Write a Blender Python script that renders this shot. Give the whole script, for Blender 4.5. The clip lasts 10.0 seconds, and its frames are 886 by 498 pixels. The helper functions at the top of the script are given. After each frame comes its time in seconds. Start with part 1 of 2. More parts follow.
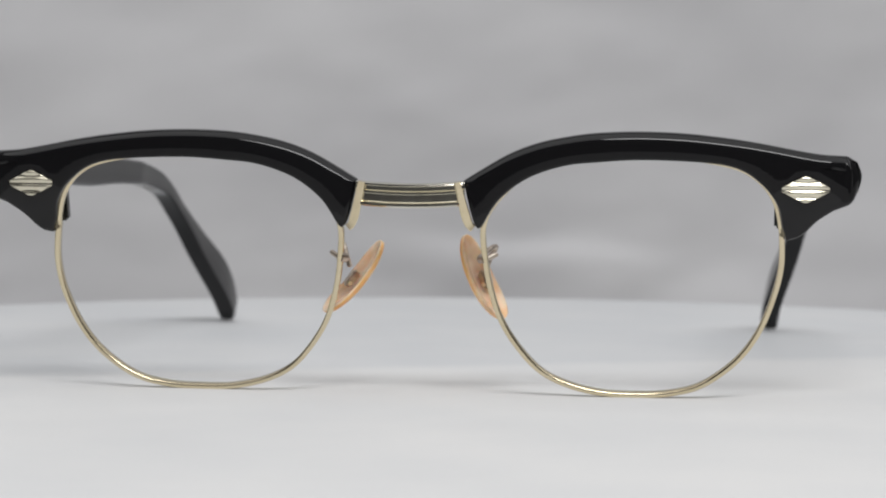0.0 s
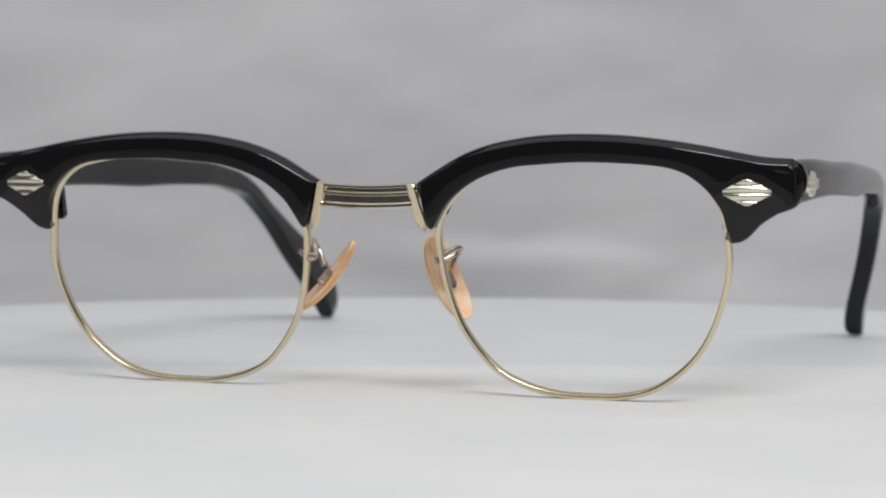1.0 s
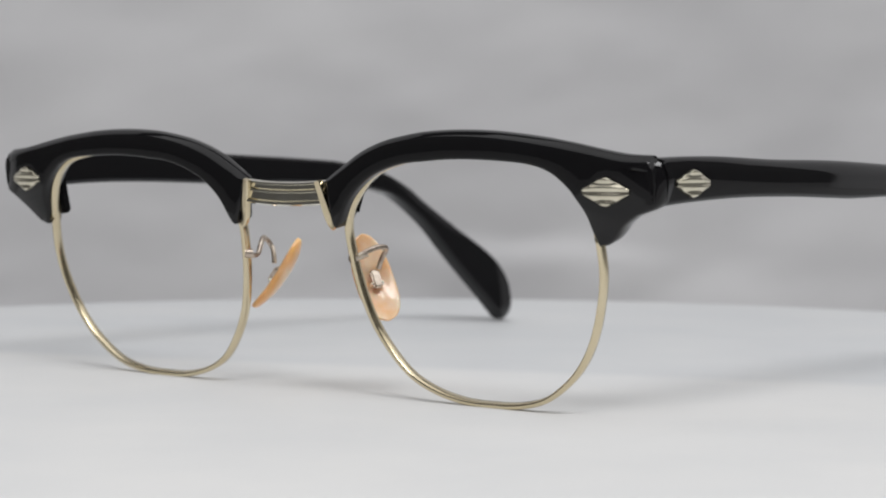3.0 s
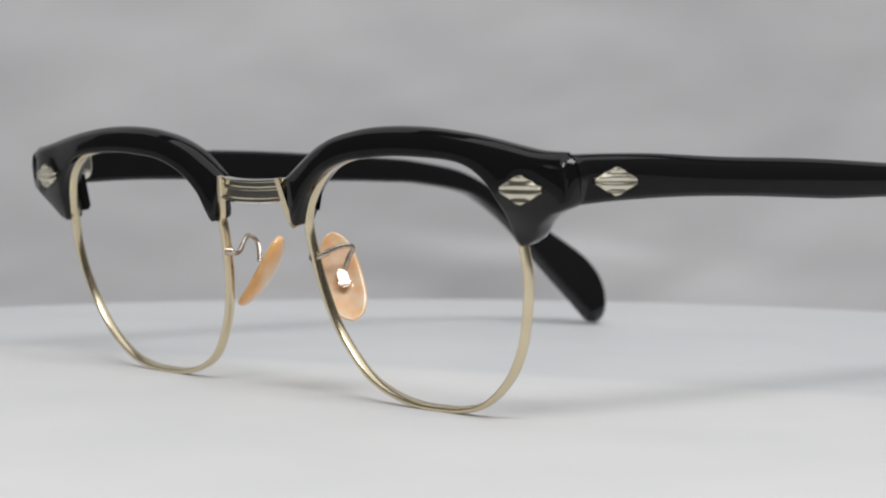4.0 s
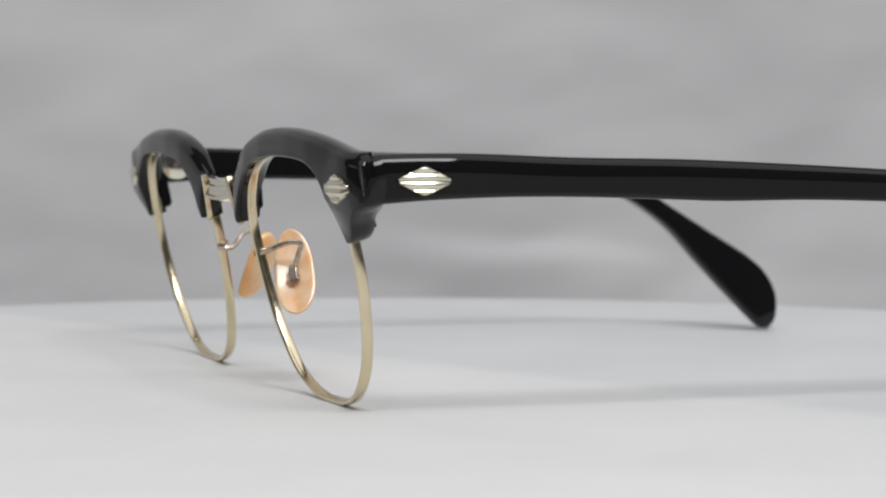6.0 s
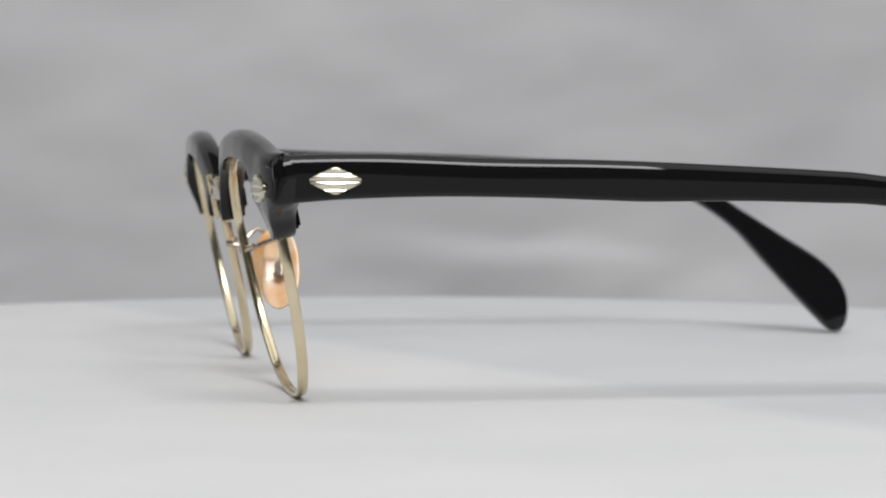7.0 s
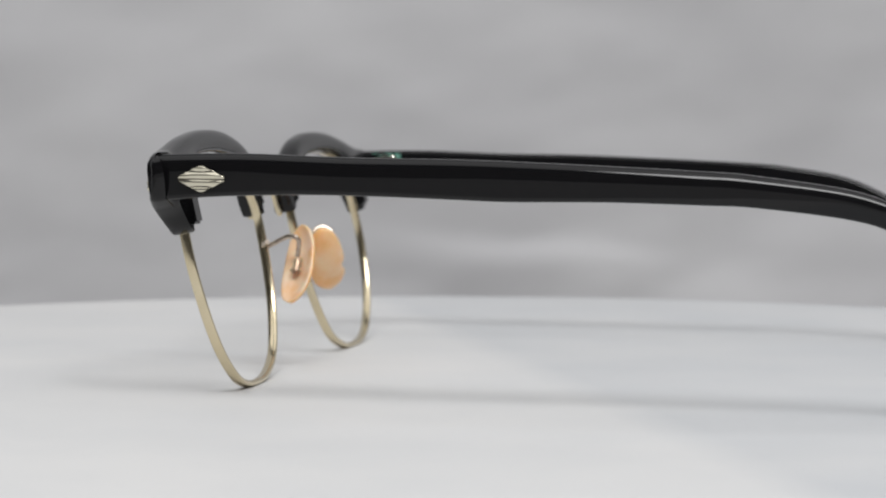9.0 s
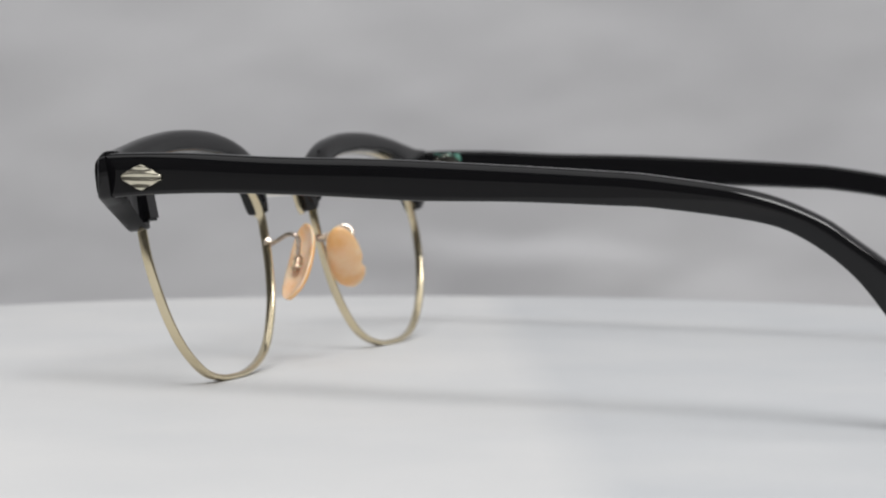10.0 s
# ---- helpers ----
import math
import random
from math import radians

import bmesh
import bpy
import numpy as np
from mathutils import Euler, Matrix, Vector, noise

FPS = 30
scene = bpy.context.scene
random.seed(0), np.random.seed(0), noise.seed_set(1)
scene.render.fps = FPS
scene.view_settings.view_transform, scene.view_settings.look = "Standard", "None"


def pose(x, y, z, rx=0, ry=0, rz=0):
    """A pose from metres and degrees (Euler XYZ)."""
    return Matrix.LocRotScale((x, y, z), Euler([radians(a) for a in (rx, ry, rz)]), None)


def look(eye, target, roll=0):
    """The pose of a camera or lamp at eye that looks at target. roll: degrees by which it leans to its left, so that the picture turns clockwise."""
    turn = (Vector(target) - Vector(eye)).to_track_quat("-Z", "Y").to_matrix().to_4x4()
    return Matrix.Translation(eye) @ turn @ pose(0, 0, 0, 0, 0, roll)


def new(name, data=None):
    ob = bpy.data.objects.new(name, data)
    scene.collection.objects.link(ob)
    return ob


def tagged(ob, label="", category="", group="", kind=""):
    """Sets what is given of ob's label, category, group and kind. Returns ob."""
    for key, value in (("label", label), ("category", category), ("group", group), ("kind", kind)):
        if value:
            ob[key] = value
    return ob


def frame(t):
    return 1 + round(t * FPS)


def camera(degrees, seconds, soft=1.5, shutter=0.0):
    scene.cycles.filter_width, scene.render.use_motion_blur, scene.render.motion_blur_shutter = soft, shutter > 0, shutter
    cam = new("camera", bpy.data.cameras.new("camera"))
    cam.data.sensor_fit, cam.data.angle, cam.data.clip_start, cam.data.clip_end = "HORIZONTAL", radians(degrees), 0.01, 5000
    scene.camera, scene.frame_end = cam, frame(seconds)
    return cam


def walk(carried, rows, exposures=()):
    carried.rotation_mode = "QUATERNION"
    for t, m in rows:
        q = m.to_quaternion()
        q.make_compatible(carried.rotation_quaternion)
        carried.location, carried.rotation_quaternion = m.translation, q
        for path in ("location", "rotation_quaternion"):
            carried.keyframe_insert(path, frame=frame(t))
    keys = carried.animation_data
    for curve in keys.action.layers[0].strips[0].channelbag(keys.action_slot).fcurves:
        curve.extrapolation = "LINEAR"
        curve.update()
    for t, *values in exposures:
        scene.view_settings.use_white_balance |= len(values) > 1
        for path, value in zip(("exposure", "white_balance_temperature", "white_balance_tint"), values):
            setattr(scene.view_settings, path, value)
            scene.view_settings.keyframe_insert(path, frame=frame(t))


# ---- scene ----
# ---- camera: fixed on its stand, a short telephoto view ----
cam = camera(22.997, 10.0, soft=2.0)
EYE, AIM, ROLL = (0, -0.38866, 0.04107), (-0.00340, 0.01084, 0.02125), 0.361
cam.data.dof.use_dof, cam.data.dof.focus_distance, cam.data.dof.aperture_fstop = True, 0.336, 37.0
walk(cam, [(0, look(EYE, AIM, ROLL)), (10, look(EYE, AIM, ROLL))])

# ---- light ----
world = bpy.data.worlds.new("room_air")
scene.world = world
world.use_nodes = True
world.node_tree.nodes["Background"].inputs[0].default_value = (0.75, 0.78, 0.85, 1)
world.node_tree.nodes["Background"].inputs[1].default_value = 0.05
scene.view_settings.exposure = 0.0


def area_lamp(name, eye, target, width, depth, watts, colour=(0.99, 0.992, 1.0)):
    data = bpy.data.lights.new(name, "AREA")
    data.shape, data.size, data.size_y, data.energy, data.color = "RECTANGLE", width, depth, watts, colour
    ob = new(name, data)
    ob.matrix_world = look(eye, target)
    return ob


area_lamp("softbox_lamp", (0.32, -1.20, 1.42), (0.04, 0.08, 0.02), 1.20, 0.55, 25.5)
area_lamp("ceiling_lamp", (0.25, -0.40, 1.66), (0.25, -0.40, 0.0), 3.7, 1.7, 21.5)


# ---- materials ----
def material(name, colour, rough, metal=0.0):
    m = bpy.data.materials.new(name)
    m.use_nodes = True
    b = m.node_tree.nodes["Principled BSDF"]
    b.inputs["Base Color"].default_value = (*colour, 1)
    b.inputs["Roughness"].default_value = rough
    b.inputs["Metallic"].default_value = metal
    return m, m.node_tree.nodes, m.node_tree.links, b


def texture(n, l, kind, scale, detail=3.0, stretch=(1, 1, 1)):
    co, mp = n.new("ShaderNodeTexCoord"), n.new("ShaderNodeMapping")
    mp.inputs["Scale"].default_value = stretch
    t = n.new(kind)
    t.inputs["Scale"].default_value = scale
    if "Detail" in t.inputs:
        t.inputs["Detail"].default_value = detail
    l.new(co.outputs["Object"], mp.inputs["Vector"])
    l.new(mp.outputs["Vector"], t.inputs["Vector"])
    return t.outputs[0]


def mixed(n, l, b, factor, low, high, a, z):
    r = n.new("ShaderNodeValToRGB")
    r.color_ramp.elements[0].position, r.color_ramp.elements[1].position = low, high
    r.color_ramp.elements[0].color, r.color_ramp.elements[1].color = (*a, 1), (*z, 1)
    l.new(factor, r.inputs[0])
    l.new(r.outputs[0], b.inputs["Base Color"])
    return r


def ranged(n, l, factor, socket, a, z):
    r = n.new("ShaderNodeMapRange")
    r.inputs["From Min"].default_value, r.inputs["From Max"].default_value = 0.3, 0.7
    r.inputs["To Min"].default_value, r.inputs["To Max"].default_value = a, z
    l.new(factor, r.inputs["Value"])
    l.new(r.outputs[0], socket)


def bumped(n, l, b, factor, strength, distance):
    k = n.new("ShaderNodeBump")
    k.inputs["Strength"].default_value, k.inputs["Distance"].default_value = strength, distance
    l.new(factor, k.inputs["Height"])
    l.new(k.outputs[0], b.inputs["Normal"])


ACETATE, n, l, b = material("black_acetate", (0.0065, 0.0063, 0.0070), 0.1)
b.inputs["IOR"].default_value = 1.39
ranged(n, l, texture(n, l, "ShaderNodeTexNoise", 260, 5), b.inputs["Roughness"], 0.015, 0.05)
bumped(n, l, b, texture(n, l, "ShaderNodeTexNoise", 120, 2), 0.03, 0.0003)

GOLD, n, l, b = material("pale_gold_filled_metal", (0.72, 0.62, 0.42), 0.22, 1.0)
mixed(n, l, b, texture(n, l, "ShaderNodeTexNoise", 180, 4), 0.3, 0.75, (0.70, 0.60, 0.41), (0.76, 0.67, 0.48))
ranged(n, l, texture(n, l, "ShaderNodeTexNoise", 900, 4), b.inputs["Roughness"], 0.15, 0.25)

PALE, n, l, b = material("pale_nickel_gold", (0.82, 0.79, 0.68), 0.22, 1.0)
mixed(n, l, b, texture(n, l, "ShaderNodeTexNoise", 300, 4), 0.3, 0.75, (0.80, 0.76, 0.65), (0.86, 0.83, 0.73))
ranged(n, l, texture(n, l, "ShaderNodeTexNoise", 1500, 4), b.inputs["Roughness"], 0.08, 0.16)

ENGRAVED, n, l, b = material("engraved_pale_gold", (0.84, 0.81, 0.72), 0.38, 1.0)
mixed(n, l, b, texture(n, l, "ShaderNodeTexNoise", 700, 4), 0.3, 0.75, (0.70, 0.655, 0.52), (0.78, 0.74, 0.61))
ranged(n, l, texture(n, l, "ShaderNodeTexNoise", 900, 2), b.inputs["Roughness"], 0.20, 0.27)

TARNISH, n, l, b = material("tarnished_pad_arm_metal", (0.45, 0.36, 0.28), 0.3, 1.0)
mixed(n, l, b, texture(n, l, "ShaderNodeTexNoise", 500, 5), 0.35, 0.7, (0.38, 0.30, 0.25), (0.74, 0.66, 0.56))

PINK, n, l, b = material("peach_celluloid", (0.80, 0.42, 0.20), 0.28)
mixed(n, l, b, texture(n, l, "ShaderNodeTexNoise", 150, 4), 0.40, 0.70, (0.83, 0.43, 0.14), (0.91, 0.65, 0.40))
b.inputs["Subsurface Weight"].default_value = 0.35
b.inputs["Subsurface Radius"].default_value = (0.003, 0.0015, 0.0008)
b.inputs["Subsurface Scale"].default_value = 0.6
b.inputs["Coat Weight"].default_value = 0.4
bumped(n, l, b, texture(n, l, "ShaderNodeTexNoise", 400, 3), 0.15, 0.0005)

PALE_PINK, n, l, b = material("worn_pale_celluloid", (0.92, 0.74, 0.62), 0.22)
mixed(n, l, b, texture(n, l, "ShaderNodeTexNoise", 260, 4), 0.35, 0.68, (0.86, 0.51, 0.26), (0.92, 0.71, 0.52))
b.inputs["Subsurface Weight"].default_value = 0.3
b.inputs["Subsurface Radius"].default_value = (0.003, 0.0015, 0.0008)
b.inputs["Subsurface Scale"].default_value = 0.6
b.inputs["Coat Weight"].default_value = 0.5
bumped(n, l, b, texture(n, l, "ShaderNodeTexNoise", 350, 3), 0.2, 0.0005)

VERDIGRIS, n, l, b = material("green_verdigris", (0.10, 0.34, 0.25), 0.7)
mixed(n, l, b, texture(n, l, "ShaderNodeTexNoise", 900, 5), 0.35, 0.7, (0.05, 0.22, 0.16), (0.25, 0.52, 0.42))

PAPER, n, l, b = material("white_card", (0.78, 0.785, 0.79), 0.6)
grain = texture(n, l, "ShaderNodeTexNoise", 22, 5)
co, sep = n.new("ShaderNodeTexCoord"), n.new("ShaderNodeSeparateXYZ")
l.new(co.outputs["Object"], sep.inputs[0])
across, ramp = n.new("ShaderNodeMath"), n.new("ShaderNodeMapRange")  # shade on half the card put into its colour, fading over a centimetre
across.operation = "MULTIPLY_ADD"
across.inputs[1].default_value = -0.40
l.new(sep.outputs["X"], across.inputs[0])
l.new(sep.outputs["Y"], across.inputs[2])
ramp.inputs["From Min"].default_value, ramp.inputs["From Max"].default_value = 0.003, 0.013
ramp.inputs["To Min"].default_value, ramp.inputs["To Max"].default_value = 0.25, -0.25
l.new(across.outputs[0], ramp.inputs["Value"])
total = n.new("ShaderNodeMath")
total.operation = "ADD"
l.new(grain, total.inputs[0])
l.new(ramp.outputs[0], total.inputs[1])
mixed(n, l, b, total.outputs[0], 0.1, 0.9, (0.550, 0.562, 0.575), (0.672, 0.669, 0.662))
bumped(n, l, b, texture(n, l, "ShaderNodeTexNoise", 1400, 4), 0.12, 0.0003)

CLOTH, n, l, b = material("grey_white_cloth", (0.62, 0.61, 0.62), 0.8)
mixed(n, l, b, texture(n, l, "ShaderNodeTexNoise", 12, 4, (1, 1, 2.0)), 0.25, 0.8, (0.52, 0.516, 0.526), (0.60, 0.596, 0.602))
bumped(n, l, b, texture(n, l, "ShaderNodeTexNoise", 900, 3), 0.1, 0.0005)

WALL, n, l, b = material("dim_room_plaster", (0.30, 0.29, 0.28), 0.9)
mixed(n, l, b, texture(n, l, "ShaderNodeTexNoise", 3, 4), 0.3, 0.7, (0.17, 0.17, 0.17), (0.22, 0.22, 0.215))

WOOD, n, l, b = material("desk_laminate", (0.42, 0.40, 0.38), 0.5)
mixed(n, l, b, texture(n, l, "ShaderNodeTexNoise", 6, 4, (1, 9, 1)), 0.3, 0.7, (0.33, 0.328, 0.325), (0.40, 0.397, 0.393))


# ---- mesh helpers ----
MM = 0.001


def part(name, bm, mat, parent=None, label="", smooth=35):
    bmesh.ops.recalc_face_normals(bm, faces=bm.faces)
    me = bpy.data.meshes.new(name)
    bm.to_mesh(me)
    bm.free()
    for p in me.polygons:
        p.use_smooth = True
    me.set_sharp_from_angle(angle=radians(smooth))
    me.materials.append(mat)
    ob = new(name, me)
    ob.parent = parent
    if label:
        tagged(ob, label)
    return ob


def spline(points, count, closed=False):
    """Even samples of a Catmull-Rom curve through the points."""
    pts = np.array(points, float)
    k = len(pts)
    fine = []
    for i in range(k if closed else k - 1):
        if closed:
            a, b_, c, d = pts[i - 1], pts[i], pts[(i + 1) % k], pts[(i + 2) % k]
        else:
            a, b_, c, d = pts[max(i - 1, 0)], pts[i], pts[i + 1], pts[min(i + 2, k - 1)]
        for s in np.arange(0, 1, 0.05):
            fine.append(0.5 * (2 * b_ + (c - a) * s + (2 * a - 5 * b_ + 4 * c - d) * s * s + (3 * b_ - a - 3 * c + d) * s ** 3))
    fine.append(pts[0] if closed else pts[-1])
    fine = np.array(fine)
    run = np.concatenate([[0], np.cumsum(np.linalg.norm(np.diff(fine, axis=0), axis=1))])
    at = np.linspace(0, run[-1], count + 1)[:-1] if closed else np.linspace(0, run[-1], count)
    return np.stack([np.interp(at, run, fine[:, j]) for j in range(fine.shape[1])], 1)


def skin(bm, rings, closed_ring=True, closed_path=False, caps=True):
    """Quads between successive rings of points; n-gons close the ends."""
    rows = [[bm.verts.new(Vector(p)) for p in r] for r in rings]
    k = len(rows[0])
    for i in range(len(rows) if closed_path else len(rows) - 1):
        a, z = rows[i], rows[(i + 1) % len(rows)]
        for j in range(k if closed_ring else k - 1):
            bm.faces.new((a[j], a[(j + 1) % k], z[(j + 1) % k], z[j]))
    if caps and not closed_path:
        bm.faces.new(rows[0])
        bm.faces.new(rows[-1][::-1])
    return rows


def squircle(count, power):
    out = []
    for i in range(count):
        a = 2 * math.pi * (i + 0.5) / count
        ca, sa = math.cos(a), math.sin(a)
        out.append((math.copysign(abs(ca) ** (2 / power), ca), math.copysign(abs(sa) ** (2 / power), sa)))
    return out


def tube(bm, path, radius, count=10, closed=False, taper=None):
    """A round wire along a path."""
    pts = [Vector(p) for p in path]
    rings, up = [], Vector((0.31, 0.17, 0.93))
    for i, p in enumerate(pts):
        if closed:
            d = pts[(i + 1) % len(pts)] - pts[i - 1]
        else:
            d = pts[min(i + 1, len(pts) - 1)] - pts[max(i - 1, 0)]
        d.normalize()
        u = (up - d * up.dot(d)).normalized()
        up = u
        v = d.cross(u)
        r = radius * (taper(i / (len(pts) - 1)) if taper else 1)
        rings.append([p + (u * math.cos(a) + v * math.sin(a)) * r for a in [2 * math.pi * j / count for j in range(count)]])
    skin(bm, rings, closed_path=closed)


def boxed(bm, centre, size, turn=Matrix(), bevel=0.0):
    made = bmesh.ops.create_cube(bm, size=1)["verts"]
    bmesh.ops.transform(bm, verts=made, matrix=Matrix.Translation(centre) @ turn @ Matrix.Diagonal((*size, 1)))
    if bevel:
        edges = list({e for v in made for e in v.link_edges})
        bmesh.ops.bevel(bm, geom=edges, offset=bevel, segments=2, affect="EDGES")


def rod(bm, a, z, radius, count=16):
    tube(bm, [a, z], radius, count)


# ---- the eyeglasses ----
# x across the front, y towards the temple ends, z up; the rims stand on z = 0.
TILT, FOOT, WRAP, WIDEN = 0.222, -34.2, 1.3, 1.0145
PLANE_N = Vector((0, 1, TILT)).normalized()


def front(x, z, depth=0.0):
    """A point of the leaning front, x and z in millimetres; depth along its normal, backwards."""
    y = FOOT - TILT * z + WRAP * (x / 62) ** 2 - 0.35 + 0.042 * max(0.0, abs(x) - 62) ** 2
    return (Vector((x * WIDEN, y, z)) + PLANE_N * depth) * MM


RIM = [(57.65, 26.1), (57.75, 21.2), (56.6, 15.9), (54.35, 10.5), (50.95, 6.0), (45.85, 2.25), (40.55, 0.75), (35.2, 0.45),
       (29.85, 0.65), (24.5, 1.9), (20.1, 4.15), (16.6, 7.95), (13.9, 12.5), (12.25, 17.9), (11.45, 23.3), (11.4, 27.7),
       (13.1, 31.2), (16.7, 34.85), (20.2, 36.7), (24.7, 37.95), (29.1, 38.5), (35.1, 38.9), (42.0, 38.8), (48.0, 37.95),
       (51.6, 36.9), (54.4, 35.0), (56.15, 32.7), (57.1, 30.0)]
BROW_TOP = [(8.4, 34.8), (11.3, 36.6), (15.8, 39.15), (20.2, 40.8), (24.6, 41.75), (29.0, 42.35), (35.1, 42.6), (42.0, 42.4),
            (48.8, 41.7), (54.0, 40.9), (59.2, 39.9), (63.4, 39.2), (67.2, 39.0)]
BROW_END = [(68.9, 38.3), (69.6, 36.2), (68.7, 32.8), (67.7, 31.7)]
BROW_LOW = [(65.4, 30.8), (62.9, 29.1), (61.2, 27.3), (59.7, 26.3), (58.2, 26.1)]
BROW_IN = [(57.4, 28.6), (57.0, 30.9), (55.9, 33.1), (54.1, 35.1), (51.5, 36.9), (48.1, 37.9), (42.0, 38.4), (35.1, 38.5), (29.0, 38.1),
           (24.6, 37.6), (20.2, 36.3), (17.0, 34.6), (14.3, 32.35), (12.8, 30.4), (11.6, 28.3), (11.0, 27.6), (10.2, 28.0), (9.3, 30.5)]


def eyewire(side, parent):
    """A flat gold band with rounded edges, bent to the lens shape, and its closing block."""
    path = spline(RIM, 150, True)
    lean = 0.55 if side < 0 else -0.35  # the two rims are not bent quite alike
    path[:, 0] += lean * np.clip((path[:, 0] - 30) / 18, 0, 1) * np.clip((27 - path[:, 1]) / 10, 0, 1)
    rings = []
    for i in range(len(path)):
        d = path[(i + 1) % len(path)] - path[i - 1]
        d /= np.linalg.norm(d)
        nx, nz = -d[1], d[0]
        ring = []
        for a, q in ((-0.42, -0.6), (-0.30, -0.76), (0.0, -0.84), (0.30, -0.76), (0.42, -0.6), (0.46, 0.0), (0.42, 0.6), (0.30, 0.76),
                     (0.0, 0.84), (-0.30, 0.76), (-0.42, 0.6), (-0.46, 0.0)):
            ring.append(front(side * (path[i][0] - nx * a), path[i][1] - nz * a, q))
        rings.append(ring)
    bm = bmesh.new()
    skin(bm, rings, closed_path=True)
    wire = part("eyewire", bm, GOLD, parent, "thin pale gold metal lens rim", 80)
    bm = bmesh.new()
    boxed(bm, front(side * 57.7, 27.9, 0.2), Vector((1.0, 2.0, 3.2)) * MM, Matrix(), 0.2 * MM)
    part("closing_block", bm, GOLD, wire)
    return wire


def face_shift(x, z):
    """How far the brow's face falls back towards its top, so that it stands nearly upright."""
    level = np.interp(x, [9, 14, 20, 29, 42, 50, 58, 70], [30, 33, 36.5, 38.3, 38.5, 37.6, 34.4, 34.4])
    if x > 54 and z < level - 2:
        return float(-0.42 + min(1.2, 0.24 * (level - 2 - z)))
    return float(min(1.1, max(-0.42, 0.21 * (z - level))))


def brow(side, parent):
    """The black brow bar: a rounded top, a flat face, and an end cut to a mitre where the temple meets it."""
    loop = np.concatenate([spline(BROW_TOP, 46), spline(BROW_END, 12), spline(BROW_LOW, 12), spline(BROW_IN, 70)])
    k = len(loop)
    soft = np.full(k, 0.30)
    soft[:50], soft[50:58] = 0.85, 0.6
    soft = np.convolve(np.concatenate([soft[-4:], soft, soft[:4]]), np.ones(9) / 9, "valid")
    normal = []
    for i in range(k):
        d = loop[(i + 1) % k] - loop[i - 1]
        d /= np.linalg.norm(d)
        normal.append((d[1], -d[0]))
    normal = np.array(normal)
    rings = []
    for off, dep, back in ((1.5, 2.3, 1), (0.8, 2.15, 1), (0.3, 1.7, 1), (0.0, 0.6, 1), (0.0, -0.3, 0), (0.10, -0.9, 0), (0.30, -1.5, 0), (0.52, -1.9, 0),
                           (0.70, -2.1, 0), (0.95, -2.24, 0), (1.4, -2.32, 0), (1.9, -2.38, 0)):
        ring = []
        for i in range(k):
            w = soft[i] if not back else (1.0 if soft[i] > 0.45 else 0.5)
            x, z = loop[i] + normal[i] * off * w
            dd = dep
            if not back and dep < -0.5:
                dd = -2.3 + (dep + 2.3) * (0.35 + 0.65 * w)
            if dep < 0:
                dd += face_shift(x, z) * min(1.0, -dep / 1.7)
            if back:
                dd = min(dep, 2.3 - max(0.0, x - 65.3) * 0.95, 2.3 - max(0.0, 17.0 - x) * 0.17)
            if z < 31.5 and x > 40 and back:
                dd = min(dd, 2.0)
            ring.append(front(side * x, z, dd))
        rings.append(ring)
    bm = bmesh.new()
    skin(bm, rings)
    for f in [f for f in bm.faces if len(f.verts) > 8]:
        bmesh.ops.triangulate(bm, faces=[f])
    bar = part("brow_bar", bm, ACETATE, parent, "glossy black acetate brow bar", 40)
    for x, z, wide, tall, deep, lean in ((58.2, 30.6, 3.6, 6.8, 2.0, 0), (12.7, 31.0, 1.2, 4.2, 0.9, 27)):
        bm = bmesh.new()
        boxed(bm, front(side * x, z, 1.05 + deep / 2), Vector((wide, deep, tall)) * MM, Matrix.Rotation(math.atan(TILT), 4, "X") @ pose(0, 0, 0, 0, side * lean), 0.4 * MM)
        part("rear_lug", bm, ACETATE, bar)
    return bar


def shield(place, turn, width, height, parent, name="rivet_plate"):
    """A six-sided ornamental plate with four raised ridges across it."""
    rows = []
    for q in np.linspace(-1, 1, 49):
        z = q * height / 2
        w = width / 2 * min(1.0, 0.04 + 0.96 * (1 - abs(q)) / 0.80)
        ridge = 0.5 + 0.5 * math.cos((q * 0.94 + 1) * math.pi * 4.0 + math.pi)
        rim = min(1.0, 0.25 + (1 - abs(q)) / 0.10)
        h = 0.05 + rim * (0.26 + 0.20 * ridge)
        low = 0.05 + rim * 0.22
        rows.append([(-w, 0.35, z), (-w, -low, z), (-w * 0.93, -h, z), (-w * 0.3, -(h + 0.05 * rim), z), (w * 0.3, -(h + 0.05 * rim), z),
                     (w * 0.93, -h, z), (w, -low, z), (w, 0.35, z)])
    m = Matrix.Translation(place) @ turn
    bm = bmesh.new()
    skin(bm, [[m @ (Vector(p) * MM) for p in r] for r in rows])
    return part(name, bm, ENGRAVED, parent, "pale gold diamond plate with engraved ridges", 60)


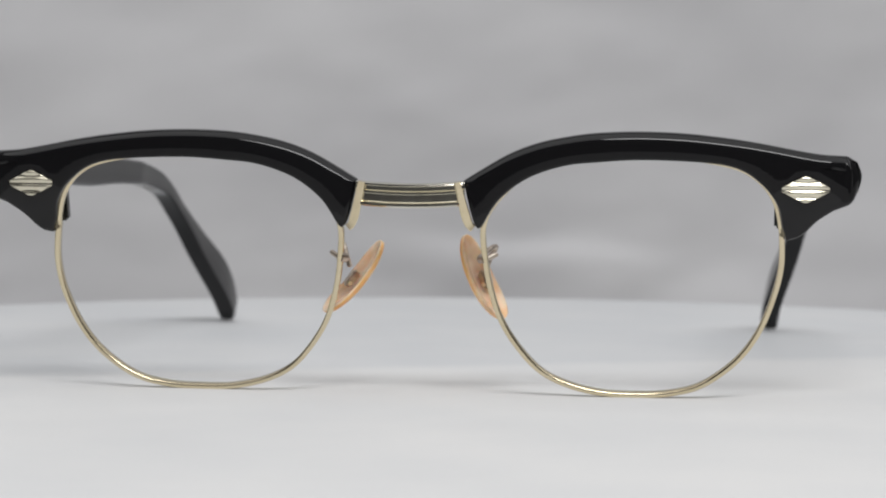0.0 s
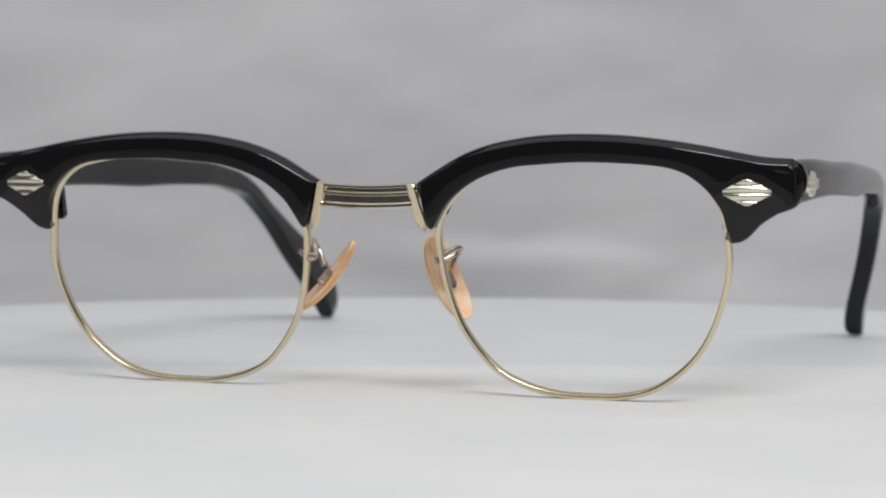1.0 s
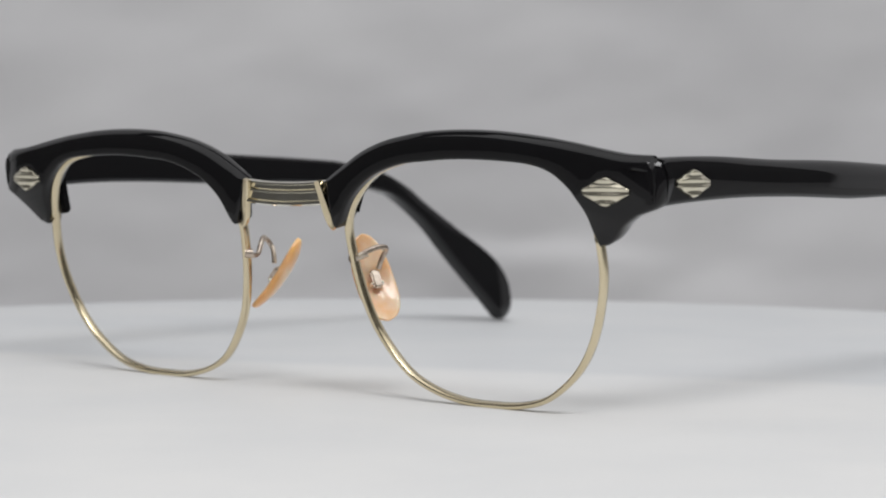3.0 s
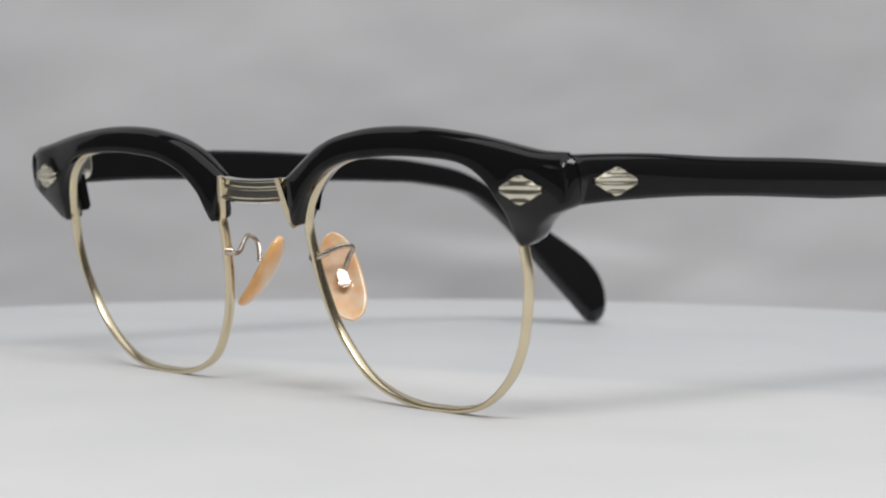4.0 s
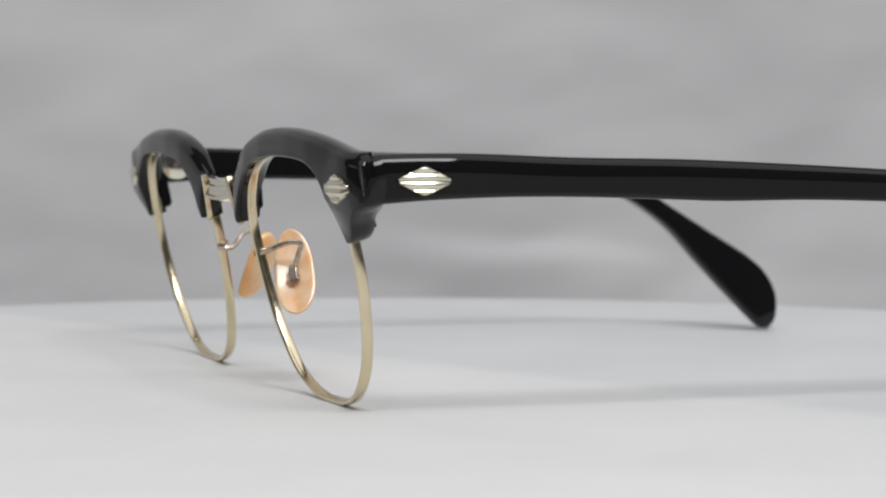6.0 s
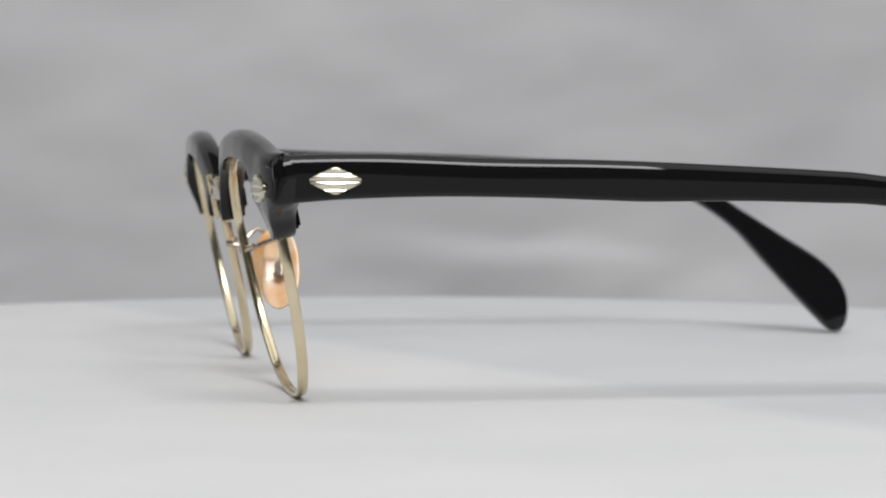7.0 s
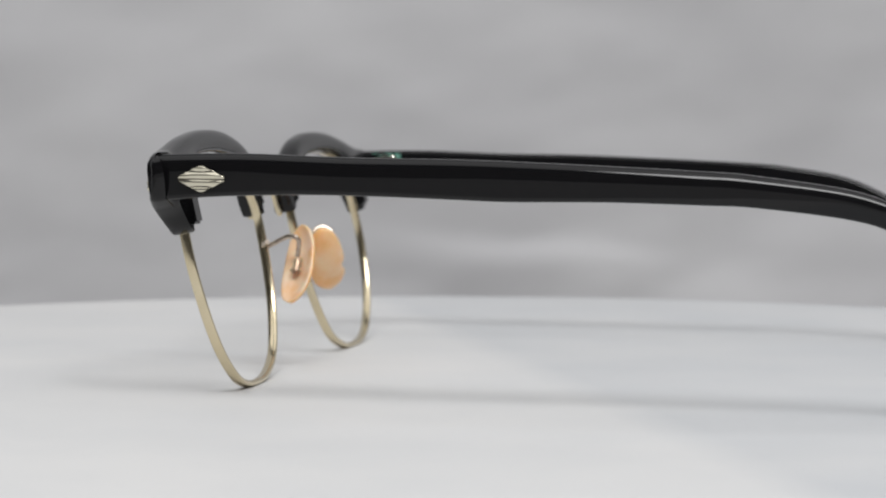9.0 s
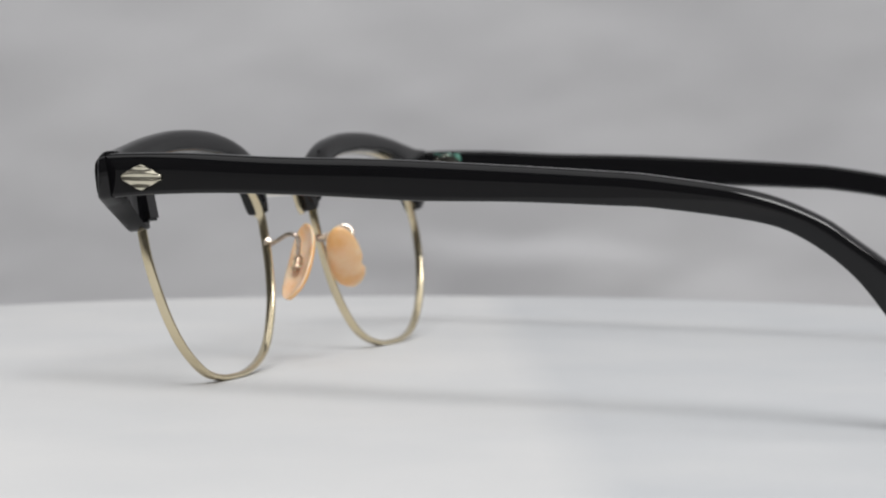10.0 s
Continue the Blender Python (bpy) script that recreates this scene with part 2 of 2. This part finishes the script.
TEMPLE_TOP = [(-42.0, 38.0), (-40.6, 38.7), (-26.6, 39.0), (-10, 38.5), (7.4, 38.3), (24.5, 37.7), (42, 36.9), (49.5, 36.3), (61.5, 34.3), (69.4, 31.0), (75, 27.3),
              (84, 21.6), (92.6, 16.4), (96.9, 12.4), (98.9, 8.0), (98.8, 3.0), (98.0, 0.6)]
TEMPLE_LOW = [(-41.4, 31.9), (-40.0, 31.7), (-30.7, 32.4), (-18.7, 32.8), (-5.7, 32.7), (7.2, 32.3), (14.5, 32.1), (29, 32.2), (42.4, 31.9), (49.6, 31.6), (61.0, 30.0),
              (67.0, 27.8), (74.5, 22.3), (81.3, 14.8), (88.4, 7.2), (94.8, 1.0), (96.8, 0.3)]


def temple_x(y):
    """Outer face of a temple: bowed a little outwards, easing in towards the tip."""
    return float(np.interp(y, BOW_Y, BOW_X))


BOW = spline([(-43, 69.1), (-36.4, 69.6), (-29.3, 70.4), (-18, 71.1), (0, 71.6), (30, 71.3), (55, 70.4), (72, 68.6), (86, 65.4), (100, 60.6)], 200)
BOW_Y, BOW_X = BOW[:, 0], BOW[:, 1]


def rounded(half_w, half_h, radii, steps=8):
    """A rectangle with a radius of its own at each corner: outer top, inner top, inner low, outer low."""
    out = []
    for (sx, sz, start), r in zip(((1, 1, 0), (-1, 1, 90), (-1, -1, 180), (1, -1, 270)), radii):
        r, tall = min(r, 0.92 * half_w), min(r * (1.7 if start == 0 else 1), 0.92 * half_h)
        for j in range(steps + 1):
            a = radians(start + 90 * j / steps)
            out.append((sx * (half_w - r) + r * math.cos(a), sz * (half_h - tall) + tall * math.sin(a)))
    return out


def temple(side, parent):
    top, low = spline(TEMPLE_TOP, 110), spline(TEMPLE_LOW, 110)
    rings = []
    for i in range(110):
        (ty, tz), (ly, lz) = top[i], low[i]
        s = i / 109
        run = (ty + ly) / 2
        if side > 0:  # this temple is bent a little further back
            ty += 3.6 * math.exp(-((ty - 72) / 17) ** 2)
            ly += 3.6 * math.exp(-((ly - 70) / 17) ** 2)
        else:
            ty += 0.8 * math.exp(-((ty - 80) / 13) ** 2)
            ly += 0.7 * math.exp(-((ly - 75) / 12) ** 2)
        cy, cz, hy, hz = (ty + ly) / 2, (tz + lz) / 2, (ty - ly) / 2, (tz - lz) / 2
        thick = 1.8 + 0.15 * s
        if s > 0.97:
            thick *= math.sqrt(max(0.12, 1 - ((s - 0.97) / 0.034) ** 2))
        if i == 0:
            hy, hz, thick = hy * 0.9, hz * 0.9, thick * 0.82
        x = temple_x(run) - thick + (1.25 * min(1.0, max(0.0, (run - 45) / 28)) if side < 0 else -0.6 * math.exp(-((run - 76) / 14) ** 2))
        high = math.hypot(hy, hz)
        rings.append([Vector((side * (x + a + 0.06 * q), cy + hy / high * q, cz + hz / high * q)) * MM for a, q in rounded(thick, high, (1.6, 0.9, 0.8, 0.7))])
    bm = bmesh.new()
    skin(bm, rings)
    arm = part("temple", bm, ACETATE, parent, "glossy black acetate temple with a paddle-shaped end", 45)
    slope = math.degrees(math.atan2(temple_x(-29) - temple_x(-38), 9))
    turn = pose(0, 0, 0, 0, 0, 90 + (-slope if side > 0 else slope) if side > 0 else -90 + slope)
    shield(Vector((side * (temple_x(-32.9) + 0.02), -32.9, 35.1)) * MM, turn, 7.5, 4.1, arm)
    # inner hinge plate with its rivet
    bm = bmesh.new()
    x = temple_x(-34.2) - 3.5
    rings = []
    for e, k in ((0.15, 1.0), (-0.25, 1.0), (-0.42, 0.86)):
        rings.append([Vector((side * (x + e), -33.9 + 2.9 * k * a, 35.4 + 2.6 * k * q)) * MM for a, q in squircle(24, 2.6)])
    skin(bm, rings)
    part("hinge_plate", bm, PALE, arm, "round silvery hinge plate")
    bm = bmesh.new()
    rod(bm, Vector((side * (x - 0.3), -33.7, 35.7)) * MM, Vector((side * (x - 0.6), -33.7, 35.7)) * MM, 0.5 * MM)
    part("rivet", bm, TARNISH, arm)
    if side < 0:
        bm = bmesh.new()
        rnd = random.Random(4)
        for _ in range(110):
            v = bmesh.ops.create_icosphere(bm, subdivisions=1, radius=rnd.uniform(0.12, 0.28) * MM)["verts"]
            bmesh.ops.translate(bm, verts=v, vec=Vector((side * (x - 0.05 + rnd.uniform(0, 0.5)), rnd.uniform(-37.2, -31.0), 38.35 - abs(rnd.gauss(0, 0.8)))) * MM)
        part("verdigris", bm, VERDIGRIS, arm, "crust of green verdigris round the hinge plate")
    # hinge barrels
    for z0, z1 in ((33.6, 34.9), (35.1, 36.4), (36.6, 38.6)):
        bm = bmesh.new()
        rod(bm, Vector((side * 65.4, -40.2, z0)) * MM, Vector((side * 65.4, -40.2, z1)) * MM, 0.85 * MM)
        part("hinge_barrel", bm, PALE, arm)
    return arm


def bridge(parent):
    """A low metal arch with three ridges along its face."""
    profile = [(1.1, 34.7), (0.2, 34.95), (-0.35, 34.85), (-0.45, 34.6), (-0.1, 34.45), (-0.1, 33.85), (-0.45, 33.7), (-0.45, 33.4), (-0.1, 33.25), (-0.1, 32.15),
               (-0.45, 32.0), (-0.45, 31.6), (0.1, 31.25), (1.1, 31.4)]
    rings = []
    for x in np.linspace(-8.6, 8.6, 25):
        q = 1 - (x / 8.6) ** 2
        rings.append([front(x, z - 0.30 * q - 0.12, d - 1.1 - 0.6 * q + 0.24 * (z - 33.2)) for d, z in profile])
    bm = bmesh.new()
    skin(bm, rings)
    part("bridge", bm, PALE, parent, "pale gold metal bridge with three ridges", 28)
    for side in (-1, 1):
        path = spline([(7.55, 34.9), (8.0, 33.0), (8.6, 30.4), (9.1, 28.7), (9.45, 28.0), (9.9, 27.6)], 18)
        rings = []
        for i in range(len(path)):
            d = path[min(i + 1, len(path) - 1)] - path[max(i - 1, 0)]
            d /= np.linalg.norm(d)
            wide = (1.15 + 0.35 * min(1, i / 12)) * (1 if i < 14 else 1 - 0.2 * (i - 13) / 4)
            rings.append([front(side * (path[i][0] + d[1] * a), path[i][1] - d[0] * a, q) for a, q in
                          ((-0.4 * wide, -1.9), (0.3 * wide, -2.1), (0.5 * wide, -1.9), (0.5 * wide, -1.3), (0.3 * wide, -1.1), (-0.4 * wide, -1.1))])
        bm = bmesh.new()
        skin(bm, rings)
        part("brow_trim", bm, GOLD, parent, "pale gold strip capping the brow bar")


def nose_pad(side, parent):
    """A rocking pad of peach celluloid on a bent wire arm."""
    centre = Vector((10.5, -33.2, 18.8) if side > 0 else (-10.3, -33.2, 18.5)) * MM
    along = Vector((6.2, -0.6, -12.8) if side > 0 else (-9.2, -0.6, -11.2)).normalized()
    back = Vector((side * math.sin(radians(27)), math.cos(radians(27)), 0.12))
    back = (back - along * back.dot(along)).normalized()
    out = along.cross(back).normalized()
    if out.x * side < 0:
        out = -out
    rings = []
    steps = 26
    for i in range(steps):
        u = -1 + 2 * i / (steps - 1)
        u = math.sin(u * math.pi / 2)
        w = (1 - abs(u) ** 2.6) ** 0.5
        w = max(w, 0.05)
        bend = -0.95 * (1 - u * u) + 0.5
        ring = []
        for a, q in squircle(24, 2.3):
            half = 3.4 + 0.25 * u
            if side < 0 and a > 0:  # a chip out of this pad's edge
                half *= 1 - 0.2 * math.exp(-((u - 0.25) / 0.13) ** 2)
            pinch = 1.25 * (1 - a * a) * w * (q > 0)
            ring.append(centre + (along * (7.5 * u) + back * (half * w * a) + out * (1.0 * (0.35 + 0.65 * w) * (q - pinch * q) + bend + 0.35 * a * a * w)) * MM)
        rings.append(ring)
    bm = bmesh.new()
    skin(bm, rings)
    pad = part("nose_pad", bm, PINK, parent, "peach celluloid nose pad, translucent and worn", 60)
    pad.data.materials.append(PALE_PINK)  # the hollow face round the clip has worn pale
    for p in pad.data.polygons:
        p.material_index = 1 if p.normal.dot(out) > 0.55 else 0
    s, hump = side, 0.8 if side < 0 else 0.0  # the two arms are bent differently
    bm = bmesh.new()
    path = spline([(s * 11.6, -39.8, 22.3), (s * 11.0, -39.0, 22.0), (s * 11.0, -37.6, 22.6 - hump * 0.6), (s * 11.7, -36.0, 23.4 + hump * 0.6), (s * 12.4, -34.7, 23.9 + hump), (s * 12.8, -33.3, 23.9 + hump * 0.4),
                   (s * 12.5, -32.7, 23.3), (s * 11.9, -32.8, 22.3), (s * 11.3, -33.2, 20.4)], 48)
    tube(bm, path * MM, 0.43 * MM, 10)
    arm = part("pad_arm", bm, TARNISH, parent, "tarnished bent wire pad arm")
    bm = bmesh.new()
    frame_turn = Matrix((out, back, along)).transposed().to_4x4()
    boxed(bm, centre + (out * 0.5 + along * 0.4) * MM, Vector((1.3, 1.6, 3.0)) * MM, frame_turn, 0.3 * MM)
    part("pad_clip", bm, TARNISH, arm, "small silvery box clip")
    bm = bmesh.new()
    rod(bm, centre + (out * 0.5 + along * 1.1 - back * 1.05) * MM, centre + (out * 0.5 + along * 1.1 + back * 1.05) * MM, 0.38 * MM, 12)
    part("clip_pin", bm, PALE, arm)
    bm = bmesh.new()
    rod(bm, Vector((s * 11.9, -39.4, 22.2)) * MM, Vector((s * 13.4, -38.2, 23.0)) * MM, 0.42 * MM, 12)
    part("arm_stub", bm, TARNISH, arm)
    bm = bmesh.new()
    rod(bm, Vector((s * 11.8, -39.9, 22.3)) * MM, Vector((s * 11.0, -38.9, 22.2)) * MM, 0.8 * MM, 12)
    part("solder_joint", bm, TARNISH, arm)


def eyeglasses():
    thing = new("eyeglasses")
    thing.empty_display_size = 0.02
    tagged(thing, "vintage black browline eyeglasses with gold rims, on white turntable", "eyeglasses")
    for side in (-1, 1):
        eyewire(side, thing)
        bar = brow(side, thing)
        place = front(side * 61.0, 34.33, -2.24)
        shield(place, Matrix.Rotation(math.atan(TILT - 0.19), 4, "X") @ pose(0, 0, 0, 0, 0, side * 7), 7.4, 4.3, bar)
        temple(side, thing)
        nose_pad(side, thing)
    bridge(thing)
    return thing


GLASSES = eyeglasses()


# ---- turntable ----
def turntable():
    thing = new("turntable")
    tagged(thing, "round white motorised display turntable under the eyeglasses", "turntable")
    bm = bmesh.new()
    profile = [(0.1835, -0.012), (0.1847, -0.0112), (0.1850, -0.004), (0.1847, -0.0010), (0.1839, -0.0003), (0.1825, 0.0)]
    rings = [[(r * math.cos(a), r * math.sin(a), z) for a in np.linspace(0, 2 * math.pi, 161)[:-1]] for r, z in profile]
    skin(bm, rings)
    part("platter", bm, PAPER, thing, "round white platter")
    bm = bmesh.new()
    skin(bm, [[(r * math.cos(a), r * math.sin(a), z) for a in np.linspace(0, 2 * math.pi, 65)[:-1]] for r, z in ((0.12, -0.0124), (0.12, -0.0448), (0.125, -0.05))])
    part("base", bm, PAPER, thing)
    return thing


TURNTABLE = turntable()


# ---- backdrop, desk and room ----
def backdrop():
    """A grey-white cloth hung behind the turntable in soft folds."""
    nx, nz = 260, 150
    bm = bmesh.new()
    rows = []
    for j in range(nz):
        row = []
        z = -0.05 + 0.85 * (j / (nz - 1)) ** 1.8
        for i in range(nx):
            u = -1 + 2 * i / (nx - 1)
            x = math.copysign(0.85 * abs(u) ** 1.7, u)
            y = 0.46 - 0.40 * max(0.0, abs(x) - 0.35) ** 1.5
            y += 0.0036 * noise.noise((x * 9.0 + z * 3, z * 12.0, 1.7)) + 0.0011 * noise.noise((x * 20 + z * 16, z * 34 - x * 5, 4.1))
            y += 0.0005 * noise.noise((x * 45 - z * 30, z * 90, 7.3))
            ridge = z + 0.001 + 0.10 * (x - 0.03) - 0.0025 * math.sin((x - 0.03) * 55)
            y += 0.0020 * math.tanh(ridge / 0.0035) * math.exp(-(ridge / 0.015) ** 2) * math.exp(-((x - 0.03) / 0.04) ** 2)
            fold = x - (0.135 + 0.9 * (z - 0.03) - 5.0 * (z - 0.03) ** 2)
            y += 0.0026 * math.exp(-(fold / 0.024) ** 2)
            row.append(bm.verts.new((x, y, z)))
        rows.append(row)
    for j in range(nz - 1):
        for i in range(nx - 1):
            bm.faces.new((rows[j][i], rows[j][i + 1], rows[j + 1][i + 1], rows[j + 1][i]))
    ob = part("backdrop", bm, CLOTH, None, "", 180)
    solid = ob.modifiers.new("thickness", "SOLIDIFY")
    solid.thickness = 0.002
    return tagged(ob, "plain grey-white cloth backdrop hanging in soft creases", "backdrop", kind="structure")


backdrop()


def slab(name, low, high, mat, label, category):
    bm = bmesh.new()
    boxed(bm, (Vector(low) + Vector(high)) / 2, Vector(high) - Vector(low), Matrix(), 0.002)
    return tagged(part(name, bm, mat), label, category, kind="structure")


slab("desk_top", (-1.1, -0.95, -0.08), (1.1, 0.62, -0.05), WOOD, "plain white laminate desk top under the turntable", "desk")
slab("floor", (-2.2, -2.4, -0.84), (2.2, 1.4, -0.80), WALL, "plain dim room floor", "floor")
slab("ceiling", (-2.2, -2.4, 1.70), (2.2, 1.4, 1.74), WALL, "plain room ceiling", "ceiling")
slab("wall_north", (-2.2, 1.36, -0.80), (2.2, 1.40, 1.70), WALL, "plain room wall behind the backdrop", "wall")
slab("wall_south", (-2.2, -2.40, -0.80), (2.2, -2.36, 1.70), WALL, "plain room wall behind the camera", "wall")
slab("wall_west", (-2.24, -2.4, -0.80), (-2.20, 1.4, 1.70), WALL, "plain room side wall", "wall")
slab("wall_east", (2.20, -2.4, -0.80), (2.24, 1.4, 1.70), WALL, "plain room side wall", "wall")


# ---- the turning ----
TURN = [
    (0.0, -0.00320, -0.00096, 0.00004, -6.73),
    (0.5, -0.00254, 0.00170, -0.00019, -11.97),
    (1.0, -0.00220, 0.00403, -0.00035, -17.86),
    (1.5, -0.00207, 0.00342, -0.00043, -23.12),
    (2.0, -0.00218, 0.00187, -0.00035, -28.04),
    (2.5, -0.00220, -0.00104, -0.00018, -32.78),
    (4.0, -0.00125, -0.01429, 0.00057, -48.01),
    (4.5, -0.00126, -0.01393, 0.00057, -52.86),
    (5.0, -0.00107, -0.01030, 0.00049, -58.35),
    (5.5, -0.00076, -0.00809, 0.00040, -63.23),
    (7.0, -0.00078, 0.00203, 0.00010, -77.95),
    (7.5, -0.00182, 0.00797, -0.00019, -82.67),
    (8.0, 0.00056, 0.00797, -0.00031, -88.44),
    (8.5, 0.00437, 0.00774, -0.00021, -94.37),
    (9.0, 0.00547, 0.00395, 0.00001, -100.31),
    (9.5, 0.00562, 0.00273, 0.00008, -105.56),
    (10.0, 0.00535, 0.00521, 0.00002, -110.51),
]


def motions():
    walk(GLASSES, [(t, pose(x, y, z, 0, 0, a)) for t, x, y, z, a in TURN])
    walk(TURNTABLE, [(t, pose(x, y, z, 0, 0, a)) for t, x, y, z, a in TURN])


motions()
